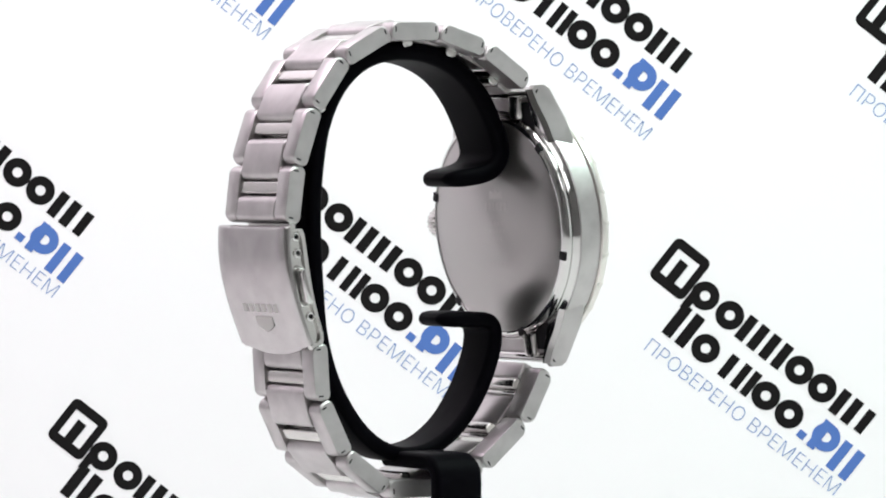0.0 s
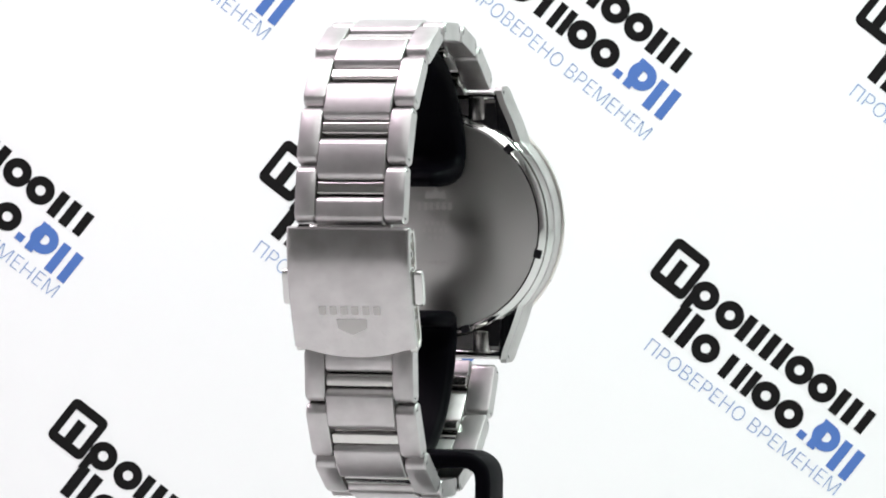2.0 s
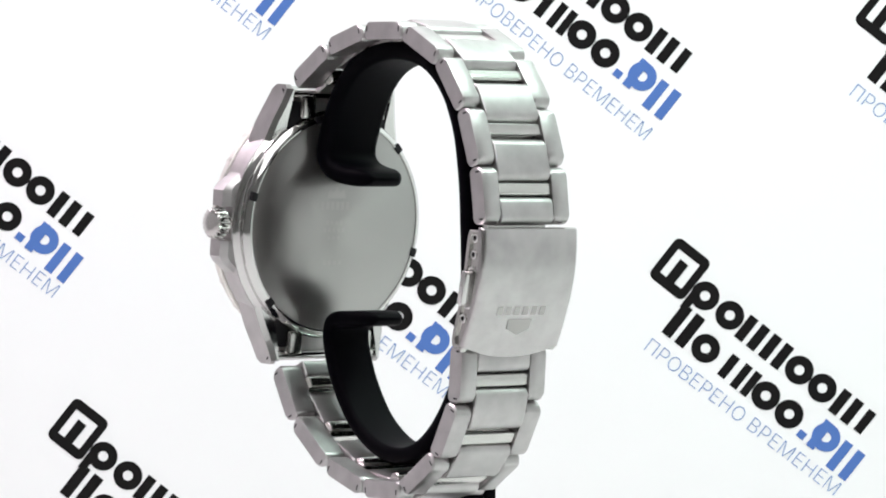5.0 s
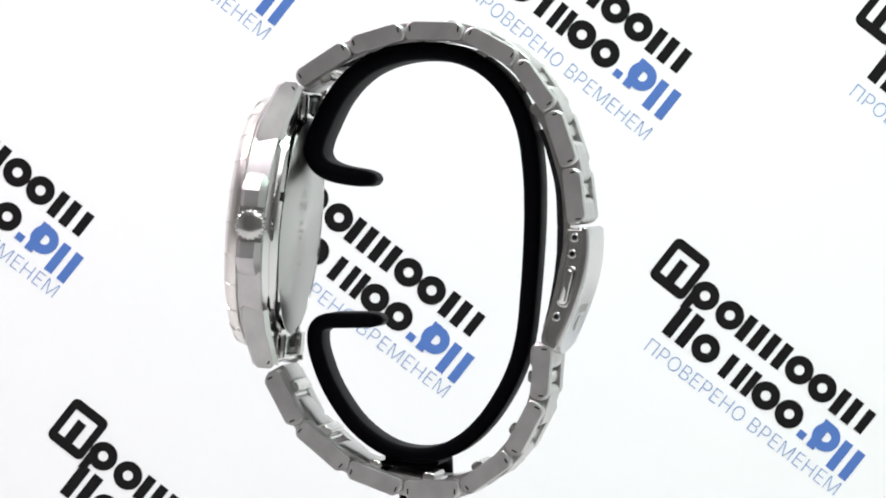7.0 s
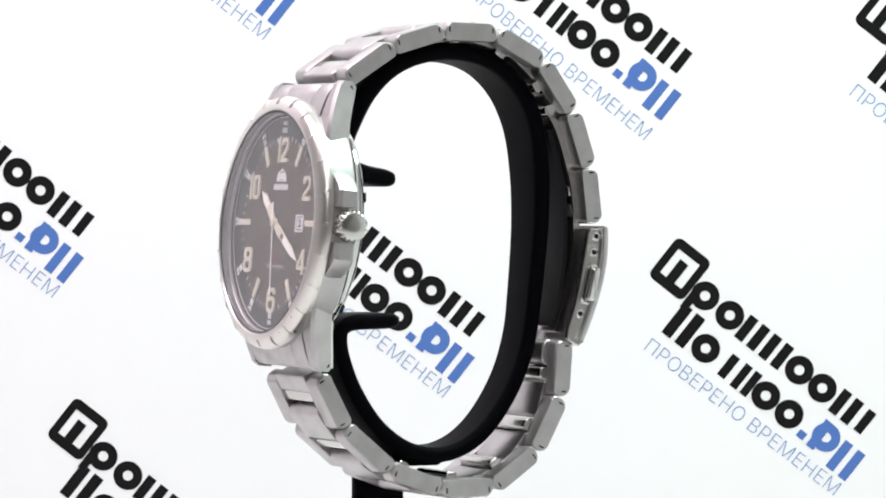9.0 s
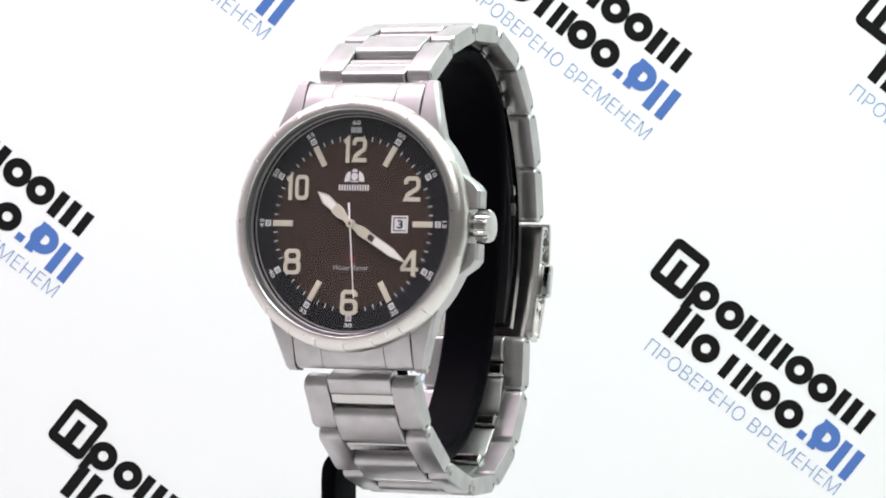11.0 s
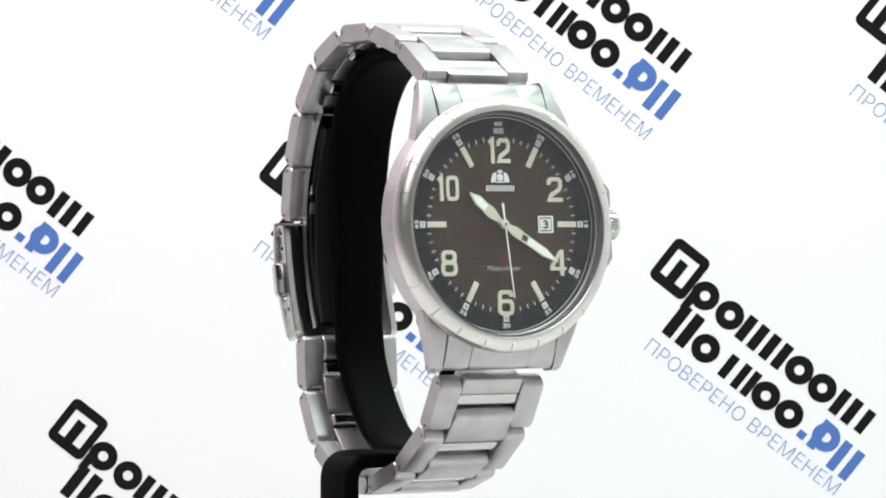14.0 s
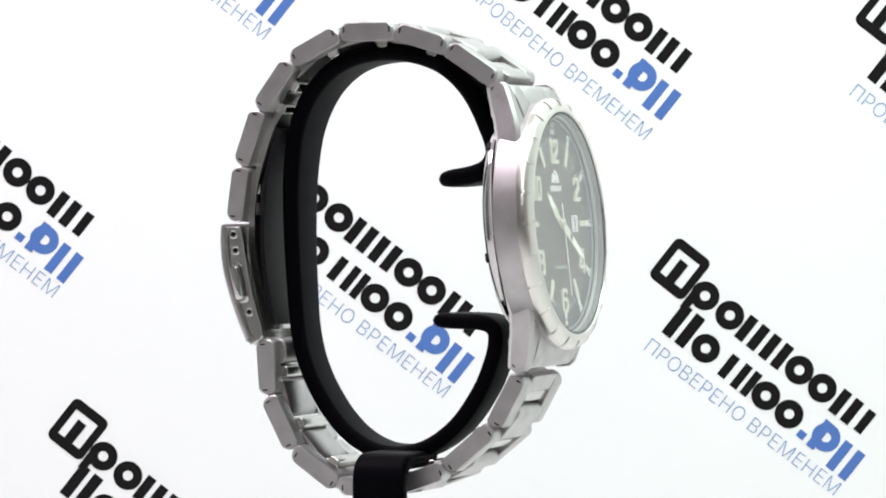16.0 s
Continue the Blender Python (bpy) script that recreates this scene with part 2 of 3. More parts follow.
def lug(sa, sb):
    """A lug that narrows towards its tip and towards the back, with a polished chamfer behind."""
    side, chamfer = [], []
    for bb, ub, uf, cb, cf in ((7.0, 14.6, 15.2, -4.1, -0.7), (13.4, 14.9, 15.5, -4.15, -0.6), (14.6, 14.6, 15.3, -4.3, -0.4), (17.5, 13.7, 14.5, -4.75, -0.9), (21.0, 12.5, 13.35, -5.7, -2.0), (23.2, 11.95, 12.75, -6.15, -2.8), (23.85, 11.9, 12.45, -5.7, -3.6)):
        side.append([case_at(sa * x, sb * bb, c) for x, c in ((10.85, cb), (ub, cb), (uf, cf - 0.5), (uf - 0.5, cf), (10.85, cf))])
        if bb > 13:
            chamfer.append([case_at(sa * x, sb * bb, c) for x, c in ((10.85, cb - 0.02), (ub - 0.03, cb - 0.02), (ub - 0.9, cb - 0.75), (10.85, cb - 0.75))])
    ob = part("lug", loops(bmesh.new(), side), fine_brushed, case, angle=22)
    part("lug_chamfer", loops(bmesh.new(), chamfer[:-1]), polished, case, "polished back of a lug", angle=22)
    pin = lambda a, b, c: case_at(sa * (12.15 + c), sb * 22.7 + b, -5.25 + a)
    part("pin_hole", disc(0.45, -0.2, 0.1, pin, segs=20), hole_and_shade_dark, case, "small dark pin hole")
    return ob


for sa in (-1, 1):
    for sb in (-1, 1):
        lug(sa, sb)


def crown_guard(sb):
    rows = []
    for bb, uo in ((2.9, 22.3), (5.6, 22.3), (6.6, 21.6), (8.6, 18.7)):
        rows.append([case_at(x, sb * bb, c) for x, c in ((17.5, -4.2), (uo - 1.3, -4.2), (uo - 0.1, -3.3), (uo, -0.9), (uo - 0.4, -0.3), (17.5, -0.3))])
    return part("crown_guard", loops(bmesh.new(), rows), fine_brushed, case, angle=25)


crown_guard(1)
crown_guard(-1)

bezel = part("bezel", lathe([(18.55, 1.2), (18.55, 2.2), (18.68, 2.36), (19.0, 2.36), (20.25, 1.8), (20.75, 1.3), (20.98, 0.75), (20.98, 0.05), (20.75, -0.12), (20.3, -0.15), (18.5, -0.5)], segs=144), bezel_steel, watch, "polished steel bezel with raised pips")
for i in range(24):
    at = turned_at(15 * i)
    rows = []
    for r, c, hw in ((19.55, 2.0, 0.2), (19.65, 2.06, 0.28), (20.3, 1.74, 0.32), (20.8, 1.24, 0.32), (21.02, 0.74, 0.3), (21.02, 0.3, 0.28)):
        rows.append([at(x, r, c + dz) for x, dz in ((-hw, -0.35), (-hw * 0.7, 0.24), (hw * 0.7, 0.24), (hw, -0.35))])
    part("pip", loops(bmesh.new(), rows), bezel_steel, bezel, angle=25)

# case back
part("case_back_ring", lathe([(18.1, -6.2), (18.2, -6.68), (18.45, -6.7), (19.1, -6.35), (19.45, -5.8), (19.45, -5.2), (18.1, -5.0)], segs=144), polished, watch, "polished case back rim")
BACK_M = Matrix.LocRotScale(case_at(0, 0, 0) * MM, Matrix((Vector((-1, 0, 0)), case_at(0, 1, 0) - case_at(0, 0, 0), case_at(0, 0, -1) - case_at(0, 0, 0))).transposed().to_quaternion(), None)


def back_disc():
    bm = bmesh.new()
    rows = [[Vector((q * math.cos(2 * math.pi * i / 96), q * math.sin(2 * math.pi * i / 96), h)) for i in range(96)] for q, h in ((18.15, 5.4), (18.15, 6.55), (17.95, 6.65))]
    loops(bm, rows)
    return bm


back = part("case_back", back_disc(), turned, watch, "turned steel case back with faint engraving")
back.matrix_local = BACK_M
for ang in (-45, 15, 75, 135, 195, 255):
    at = turned_at(ang)
    part("notch", box(-0.75, 0.75, 17.95, 19.25, -6.73, -6.1, at, 0.05), hole_and_shade_dark, watch, "dark square notch in the case back rim")
for y, wd, h in ((3.3, 6.6, 1.4), (0.4, 4.0, 0.7), (-0.9, 5.0, 0.7), (-2.2, 3.0, 0.6), (-6.5, 4.5, 0.7)):
    n = max(3, int(wd / 0.95))
    bms = [box(-wd / 2 + wd * i / n, -wd / 2 + wd * (i + 0.6) / n, y - h / 2, y + h / 2, 6.655, 6.67, lambda a, b, c: Vector((a, b, c))) for i in range(n)]
    part("engraving", join(*bms), engraved, back, "faint engraved line drawn as bars")
part("engraved_crest", slab([(-2, 4.6), (2, 4.6), (1.6, 6.2), (0.7, 5.6), (0, 6.6), (-0.7, 5.6), (-1.6, 6.2)], 6.655, 6.67, lambda a, b, c: Vector((a, b, c))), engraved, back, "faint engraved crest")

# dial
dial = part("dial", disc(14.1, -0.4, 0.0), dial_brown, watch, "dark brown dial with cream numerals")
part("chapter_ring", lathe([(13.9, 0.02), (16.2, 0.06), (17.6, 0.08), (17.95, 0.55), (17.95, -0.4), (13.9, -0.4)]), dial_black, dial, "black minute ring")
part("inner_rim", lathe([(17.96, -0.2), (17.96, 0.95), (18.04, 1.02), (18.14, 0.95), (18.14, -0.2)]), brushed, dial, "thin steel rim round the dial")


def ribbon(path, at, w=0.68, c0=0.02, c1=0.32):
    """A stroke of even width along a path of (a, b) points."""
    left, right = [], []
    for i, p in enumerate(path):
        p = Vector(p)
        d0 = (p - Vector(path[i - 1])).normalized() if i else None
        d1 = (Vector(path[i + 1]) - p).normalized() if i + 1 < len(path) else None
        d = ((d0 or d1) + (d1 or d0)).normalized()
        side = Vector((-d.y, d.x)) * (w / 2 / max(0.5, d.dot(d1 or d0)))
        left.append(p + side)
        right.append(p - side)
    return slab(left + right[::-1], c0, c1, at)


def counter(w, h, b, at):
    """A closed round-cornered stroke, as in 0, 6 and 8."""
    out, inn = rounded(w, h, 0.95), rounded(w - 1.36, h - 1.3, 0.4)
    rows = [[at(x, y + b, c) for x, y in ring] for ring, c in ((out, 0.02), (out, 0.32), (inn, 0.32), (inn, 0.02))]
    return loops(bmesh.new(), rows, caps=False, close_rows=True)


def digit(sign, at):
    if sign == "0":
        return counter(2.8, 4.1, 0, at)
    if sign == "1":
        return ribbon([(-0.75, 1.25), (0.0, 1.72), (0.0, -2.1)], at, 0.72)
    if sign == "2":
        return ribbon([(-1.1, 0.75), (-1.1, 1.35), (-0.75, 1.7), (0.75, 1.7), (1.1, 1.35), (1.1, 0.35), (0.85, 0.0), (-0.75, -0.95), (-1.05, -1.68), (1.5, -1.7)], at)
    if sign == "4":
        return join(ribbon([(0.75, -2.1), (0.75, 2.1)], at, 0.72), ribbon([(0.6, 1.85), (-1.25, -0.75), (-1.2, -1.0), (1.6, -1.0)], at, 0.6, c1=0.31))
    if sign == "6":
        return join(counter(3.1, 2.65, -0.78, at), ribbon([(-1.14, -0.6), (-1.14, 1.3), (-0.78, 1.7), (0.85, 1.7), (1.14, 1.4), (1.14, 0.95)], at, c1=0.31))
    return join(counter(2.9, 2.25, 0.98, at), counter(3.1, 2.5, -0.85, at))


def tight(a0, b0):
    return lambda a, b, c: case_at(a0 + a * 0.86, b0 + b, c)


HOURS = {"12": (0.0, 12.1), "2": (10.55, 5.75), "4": (10.6, -6.3), "6": (0.0, -12.8), "8": (-10.65, -6.3), "10": (-10.2, 5.9)}
for signs, (a, b) in HOURS.items():
    if len(signs) == 1:
        part("numeral", digit(signs, moved_at(a, b)), lume, dial)
    else:
        part("numeral", join(digit(signs[0], tight(a - 1.35, b)), digit(signs[1], tight(a + 0.75, b))), lume, dial)
for h in (1, 3, 5, 7, 9, 11):
    part("baton", box(-0.48, 0.48, 10.9, 14.5, 0.02, 0.3, turned_at(30 * h), 0.05), lume, dial)
ticks = []
for mnt in range(60):
    if mnt % 5:
        ticks.append(box(-0.07, 0.07, 13.75, 14.5, 0.02, 0.06, turned_at(6 * mnt)))
tagged(part("minute_track", join(*ticks), print_white, dial), kind="stuff")
for k in range(12):
    at = turned_at(30 * k)
    if k:
        part("marker_frame", join(box(-0.5, 0.5, 14.90, 15.15, 0.1, 0.2, at), box(-0.5, 0.5, 15.65, 15.90, 0.1, 0.2, at), box(-0.5, -0.28, 15.15, 15.65, 0.1, 0.2, at), box(0.28, 0.5, 15.15, 15.65, 0.1, 0.2, at), box(-0.13, 0.13, 15.27, 15.53, 0.1, 0.2, at)), print_white, dial)
    else:
        part("marker_frame", join(box(-0.95, -0.05, 14.90, 15.80, 0.1, 0.2, at), box(0.05, 0.95, 14.90, 15.80, 0.1, 0.2, at)), print_grey, dial)
    flip = 180 if 3 < k < 9 else 0
    spot = moved_at(16.55 * math.sin(radians(30 * k)), 16.55 * math.cos(radians(30 * k)), 30 * k + flip)
    part("minute_numeral", writing("%02d" % (5 * k or 60), 1.0, lambda x, y, z: spot(x, y, z + 0.16), 0.1, bold=0.012, wide=1.55), print_white, dial)

gasket = part("gasket", lathe([(18.17, 0.66), (18.17, 2.06), (18.53, 2.18), (18.53, 0.66)]), gasket_grey, dial, "dark grey gasket round the glass")
# date window
date = part("date_window", join(box(7.1, 10.0, 1.15, 1.4, 0.02, 0.2), box(7.1, 10.0, -1.4, -1.15, 0.02, 0.2), box(7.1, 7.35, -1.15, 1.15, 0.02, 0.2), box(9.75, 10.0, -1.15, 1.15, 0.02, 0.2)), print_white, dial, "white frame of the date window")
part("date_disc", box(7.55, 9.6, -0.95, 0.95, 0.02, 0.05), print_white, date)
spot = moved_at(8.6, 0)
part("date_numeral", writing("3", 1.9, lambda x, y, z: spot(x, y, z + 0.09), 0.04, bold=0.05, wide=1.3), dial_black, date)

# crest, name bars and small print on the dial
crest = [disc(0.62, 0.02, 0.12, a0=0.0, b0=7.75, segs=20), box(-0.75, 0.75, 6.85, 7.05, 0.02, 0.12), box(-0.5, 0.5, 8.5, 8.75, 0.02, 0.12)]
for sa in (-1, 1):
    crest.append(slab([(sa * x, y) for x, y in ((0.8, 7.0), (1.75, 6.85), (1.75, 7.45), (1.5, 8.1), (1.15, 8.5), (0.75, 8.55))], 0.02, 0.12))
    crest.append(box(min(sa * 0.12, sa * 0.3), max(sa * 0.12, sa * 0.3), 8.75, 9.0, 0.02, 0.12))
part("crest", join(*crest), print_white, dial, "small silver crest")
part("name_bar", join(*[box(-2.75 + 0.47 * i, -2.75 + 0.47 * i + 0.24, 5.45, 6.4, 0.02, 0.12) for i in range(12)]), print_white, dial, "silver maker's name drawn as bars")
spot = moved_at(0, -7.15)
part("small_print", writing("Water Resist", 1.15, lambda x, y, z: spot(x, y, z + 0.05), 0.04, wide=1.05, shear=0.3), print_grey, dial, "grey script reading water resist")
part("red_mark", slab([(-1.2, -5.0), (-0.3, -5.6), (-0.5, -4.9), (0.2, -5.5), (1.3, -4.9), (0.5, -5.8), (0.9, -6.5), (0, -6.1), (-0.8, -6.4), (-0.5, -5.8)], 0.02, 0.08), print_red, dial, "small dark red mark")

# hands
def hand(name, angle, outline, c0, c1, mat, label):
    return part(name, slab(outline, c0, c1, turned_at(angle), 0.04), mat, watch, label)


hour = hand("hour_hand", -50.5, [(-0.3, -1.2), (0.3, -1.2), (0.5, 1.4), (0.62, 1.8), (0.95, 2.6), (0.95, 3.9), (0.72, 4.1), (0.9, 6.2), (0, 8.3), (-0.9, 6.2), (-0.72, 4.1), (-0.95, 3.9), (-0.95, 2.6), (-0.62, 1.8), (-0.5, 1.4)], 0.45, 0.6, lume, "cream hour hand with a broad pointed tip")
part("hand_inlay", slab([(-0.55, 4.2), (0.55, 4.2), (0.6, 6.1), (0, 7.6), (-0.6, 6.1)], 0.6, 0.64, turned_at(-50.5)), hand_white, hour)
minute = hand("minute_hand", 121.5, [(-0.3, -1.6), (0.3, -1.6), (0.5, 1.2), (0.85, 2.2), (0.85, 3.5), (0.7, 3.7), (0.75, 9.0), (0, 12.2), (-0.75, 9.0), (-0.7, 3.7), (-0.85, 3.5), (-0.85, 2.2), (-0.5, 1.2)], 0.75, 0.9, lume, "cream minute hand with a dark slot")
part("hand_inlay", slab([(-0.55, 5.2), (0.55, 5.2), (0.58, 8.9), (0, 11.5), (-0.58, 8.9)], 0.9, 0.94, turned_at(121.5)), hand_white, minute)
part("hand_slot", box(-0.46, 0.46, 3.9, 5.0, 0.9, 0.93, turned_at(121.5)), dial_brown, minute)
part("second_hand", slab([(-0.2, -3.4), (0.2, -3.4), (0.13, 0), (0.09, 12.2), (-0.09, 12.2), (-0.13, 0)], 1.05, 1.12, turned_at(174.2)), hand_white, watch, "thin white second hand")
hub = part("hand_hub", disc(0.72, 0.4, 1.25, round_edge=0.08, segs=32), lume, watch, "cream hub of the hands")
part("hub_cap", disc(0.28, 1.2, 1.34, segs=20), satin, hub)
glass = part("crystal", disc(18.15, 1.98, 2.1, segs=96), crystal_glass, watch, "clear flat watch glass")
glass.visible_shadow = False

# crown
crown_at = lambda a, b, c: case_at(c, b, a - 2.5)
rows = []
for c, r, deep in ((20.0, 1.7, 0), (21.4, 1.7, 0), (21.4, 2.3, 0.0), (21.6, 2.65, 0.3), (23.3, 2.65, 0.3), (23.6, 2.5, 0.25), (23.75, 2.15, 0.0), (23.98, 1.6, 0), (24.05, 0.8, 0)):
    rows.append([crown_at((r - (deep if i % 4 < 2 else 0)) * math.cos(math.pi * i / 36), (r - (deep if i % 4 < 2 else 0)) * math.sin(math.pi * i / 36), c) for i in range(72)])
part("crown", loops(bmesh.new(), rows), satin, watch, "fluted steel crown", angle=20)


# end links between the lugs
def end_link(sb):
    ob = None
    for u0, u1, top in ((-5.7, 5.7, 0.05), (-10.6, -5.75, 0.0), (5.75, 10.6, 0.0)):
        rows = []
        for u in (u0, u0 + 0.12, u1 - 0.12, u1):
            d = 0.12 if u in (u0, u1) else 0.0
            rows.append([case_at(u, sb * bb, c + top - d) for bb, c in ((14.5, -4.6), (14.5, -0.1), (17.0, -0.55), (20.5, -1.6), (22.6, -2.5), (23.3, -3.1), (23.5, -3.9), (23.0, -4.8), (21.5, -5.4))])
        bm = loops(bmesh.new(), rows)
        if ob is None:
            ob = part("end_link", bm, brushed_across, watch, "brushed end link between the lugs", angle=40)
        else:
            part("end_link_side", bm, brushed_across, ob, angle=40)


end_link(1)
end_link(-1)
# near-black slabs added for the shade in the gaps behind the end links
for sb in (1, -1):
    for sa in (-1, 1):
        part("end_link_shade", box(min(sa * 5.8, sa * 10.75), max(sa * 5.8, sa * 10.75), min(sb * 15.5, sb * 22.4), max(sb * 15.5, sb * 22.4), -5.35, -4.75), hole_and_shade_dark, watch, "dark slab painted as shade under the end link")
for sb in (1, -1):
    rod = lambda a, b, c: case_at(c, sb * 22.3 + b, -5.6 + a)
    part("spring_bar", disc(0.75, -10.8, 10.8, rod, segs=20), polished, watch, "steel spring bar behind the end link")
    for sa in (-1, 1):
        part("end_tab", box(min(sa * 6.2, sa * 9.2), max(sa * 6.2, sa * 9.2), min(sb * 18.2, sb * 22.2), max(sb * 18.2, sb * 22.2), -7.3, -6.1, case_at, 0.5), satin, watch, "rounded folded tab of the end link")

# bracelet: joints of the links in the side plan (n, z)
UPPER = [(17.48, 27.64), (8.83, 33.3), (-0.33, 35.98), (-10.17, 35.78), (-18.75, 31.17), (-24.43, 23.15), (-27.6, 13.8), (-28.78, 4.34)]
LOWER = [(21.74, -20.36), (17.12, -29.04), (8.85, -35.96), (-0.35, -39.32), (-10.02, -39.23), (-17.98, -33.59), (-22.55, -24.77), (-23.24, -15.29)]


def capsule(length, thick, bow, n=5):
    """A side outline (along, out) with round ends and a bowed outer face."""
    ro, ri = (1.25, thick * 0.4) if length > 3 else (0.3, 0.6)
    pts = []
    for cx, cy, a0, r in ((length / 2 - ro, thick / 2 - ro, 90, ro), (length / 2 - ri, -thick / 2 + ri, 0, ri), (-length / 2 + ri, -thick / 2 + ri, -90, ri), (-length / 2 + ro, thick / 2 - ro, 180, ro)):
        pts += [(cx + r * math.cos(radians(a0 - 90 * i / n)), cy + r * math.sin(radians(a0 - 90 * i / n))) for i in range(n + 1)]
    return [(x, y + bow * (1 - (2 * x / length) ** 2)) for x, y in pts]


def piece(u0, u1, outline, mid, along, out, chamfer=0.22):
    bm = bmesh.new()
    rows = []
    for u, k in ((u0, chamfer), (u0 + chamfer, 0), (u1 - chamfer, 0), (u1, chamfer)):
        row = []
        for x, y in outline:
            q = Vector((x, y))
            if k and q.length:
                q = q - q.normalized() * k
            p = mid + along * q.x + out * q.y
            row.append(unz(u, p.x, p.y))
        rows.append(row)
    return loops(bm, rows)


def bracelet(joints, flip, w0, w1):
    count = len(joints) - 1
    pts = [Vector(p) for p in joints]
    for k in range(count):
        p, q = pts[k], pts[k + 1]
        along = (q - p).normalized()
        out = Vector((-along.y, along.x)) if not flip else Vector((along.y, -along.x))
        if out.dot((p + q) / 2) < 0:
            out = -out
        length = (q - p).length
        half = (w0 + (w1 - w0) * (k + 0.5) / count) / 2
        link = part("link", piece(-5.75, 5.75, capsule(2.0, 3.6, 0.0, 4), p + along * 3.75 - out * 0.3, along, out, 0.15), satin, watch, "narrow polished bar of a bracelet link", angle=30)
        for sa in (-1, 1):
            u0, u1 = sorted((sa * 5.85, sa * half))
            part("side_plate", piece(u0, u1, capsule(length - 0.12, 3.1, 0.72), (p + q) / 2 + out * 0.12, along, out, 0.3), brushed, link, "brushed outer plate of a link", angle=30)
            for end in (-1, 1):
                spot = (p + q) / 2 + along * end * (length / 2 - 0.9) + out * 0.75
                slit = lambda a, b, c, spot=spot, sa=sa, half=half: unz(sa * (half + c), *(spot + along * a + out * b))
                part("pin_slit", box(-0.13, 0.13, -0.45, 0.45, -0.1, 0.012, slit), hole_and_shade_dark, link, "dark pin slit")
        rod = lambda a, b, c: unz(c, *(p + along * (5.1 + a) - out * (0.6 - b)))
        part("joint_pin", disc(0.4, -5.9, 5.9, rod, segs=12), polished, link, "bright joint pin")
        # the centre plate bridges the joint before this link
        prev = (p - pts[k - 1]).normalized() if k else along
        mean = (prev + along).normalized()
        outm = Vector((-mean.y, mean.x))
        if outm.dot(p) < 0:
            outm = -outm
        plen = 7.1 if k else 3.0
        mid = p + (prev * -0.95 if k else along * 1.2) - outm * 0.45
        part("centre_plate", piece(-5.75, 5.75, capsule(plen, 3.5, 0.4 if k else 0.2, 4), mid + outm * 0.4, mean, outm, 0.2), brushed_across, link, "brushed centre plate of a link", angle=30)


def last_plate(a, b):
    """The half plate that joins the last link to the clasp."""
    p, q = Vector(a), Vector(b)
    along = (q - p).normalized()
    out = Vector((-along.y, along.x))
    out = -out if out.dot(q) < 0 else out
    part("centre_plate", piece(-5.75, 5.75, capsule(4.5, 4.0, 0.1, 4), q - along * 2.25 - out * 0.1, along, out, 0.2), brushed_across, watch, "brushed half plate beside the clasp", angle=30)


last_plate(*UPPER[-2:])
last_plate(*LOWER[-2:])
bracelet(UPPER, False, 20.4, 18.4)
bracelet(LOWER, True, 20.4, 18.4)

# folding clasp
def smooth_path(points, steps=4):
    out = []
    pts = [Vector(p) for p in points]
    for i in range(len(pts) - 1):
        a, b, c, d = pts[max(i - 1, 0)], pts[i], pts[i + 1], pts[min(i + 2, len(pts) - 1)]
        for s in range(steps):
            t = s / steps
            out.append(0.5 * ((2 * b) + (c - a) * t + (2 * a - 5 * b + 4 * c - d) * t * t + (3 * b - a - 3 * c + d) * t ** 3))
    return out + [pts[-1]]


COVER = smooth_path([(-31.4, 3.5), (-31.45, 1.0), (-31.2, -2.2), (-30.55, -5.4), (-29.5, -8.8), (-28.2, -12.2), (-26.8, -15.4), (-25.9, -17.3)], 4)
INNER = smooth_path([(-27.5, 3.6), (-27.0, 0.4), (-26.4, -3.0), (-25.6, -7.0), (-24.6, -10.6), (-23.7, -13.4), (-23.5, -15.2)], 4)


def cover():
    """The bent cover plate with rounded edges and a curved lower lip."""
    rows = []
    spans = [-10.45, -10.38, -10.2, -9.95, -9.6] + [-8 + 2 * i for i in range(9)] + [9.6, 9.95, 10.2, 10.38, 10.45]
    last = len(COVER) - 1
    for u in spans:
        s = u / 10.45
        t = max(0.0, abs(u) - 9.6) / 0.86
        drop = 0.75 * (1 - math.sqrt(1 - t * t))
        cut = [1.9 * s * s * (k / last) ** 8 for k in range(last + 1)]
        row = [unz(u, -30.5 + drop * 0.5, 3.98), unz(u, -31.0 + drop, 3.92), unz(u, -31.28 + drop, 3.75)]
        row += [unz(u, p.x + drop - cut[k] * 0.5, p.y + cut[k]) for k, p in enumerate(COVER)]
        row += [unz(u, COVER[k].x + 1.2 - cut[k] * 0.5, COVER[k].y + cut[k] + 0.05) for k in range(last, -1, -1)]
        rows.append(row)
    return loops(bmesh.new(), rows)


clasp = part("clasp", cover(), clasp_steel, watch, "brushed steel folding clasp with a curved lower edge", angle=30)


def along_path(path, f):
    k = min(int(f * (len(path) - 1)), len(path) - 2)
    return path[k].lerp(path[k + 1], f * (len(path) - 1) - k)


def side_outline(f0, f1, l0, l1, tight, n=18):
    """Points round a strip between the cover and the inner edge of the clasp's side."""
    front, rear = [], []
    for i in range(n + 1):
        e = i / n
        f = f0 + (f1 - f0) * e
        o, q = along_path(COVER, f * 0.93), along_path(INNER, f)
        squeeze = tight * max(0.0, abs(2 * e - 1) - 0.82) / 0.18
        front.append(o.lerp(q, l0 + squeeze ** 2))
        rear.append(o.lerp(q, l1 - squeeze ** 2))
    return front + rear[::-1]


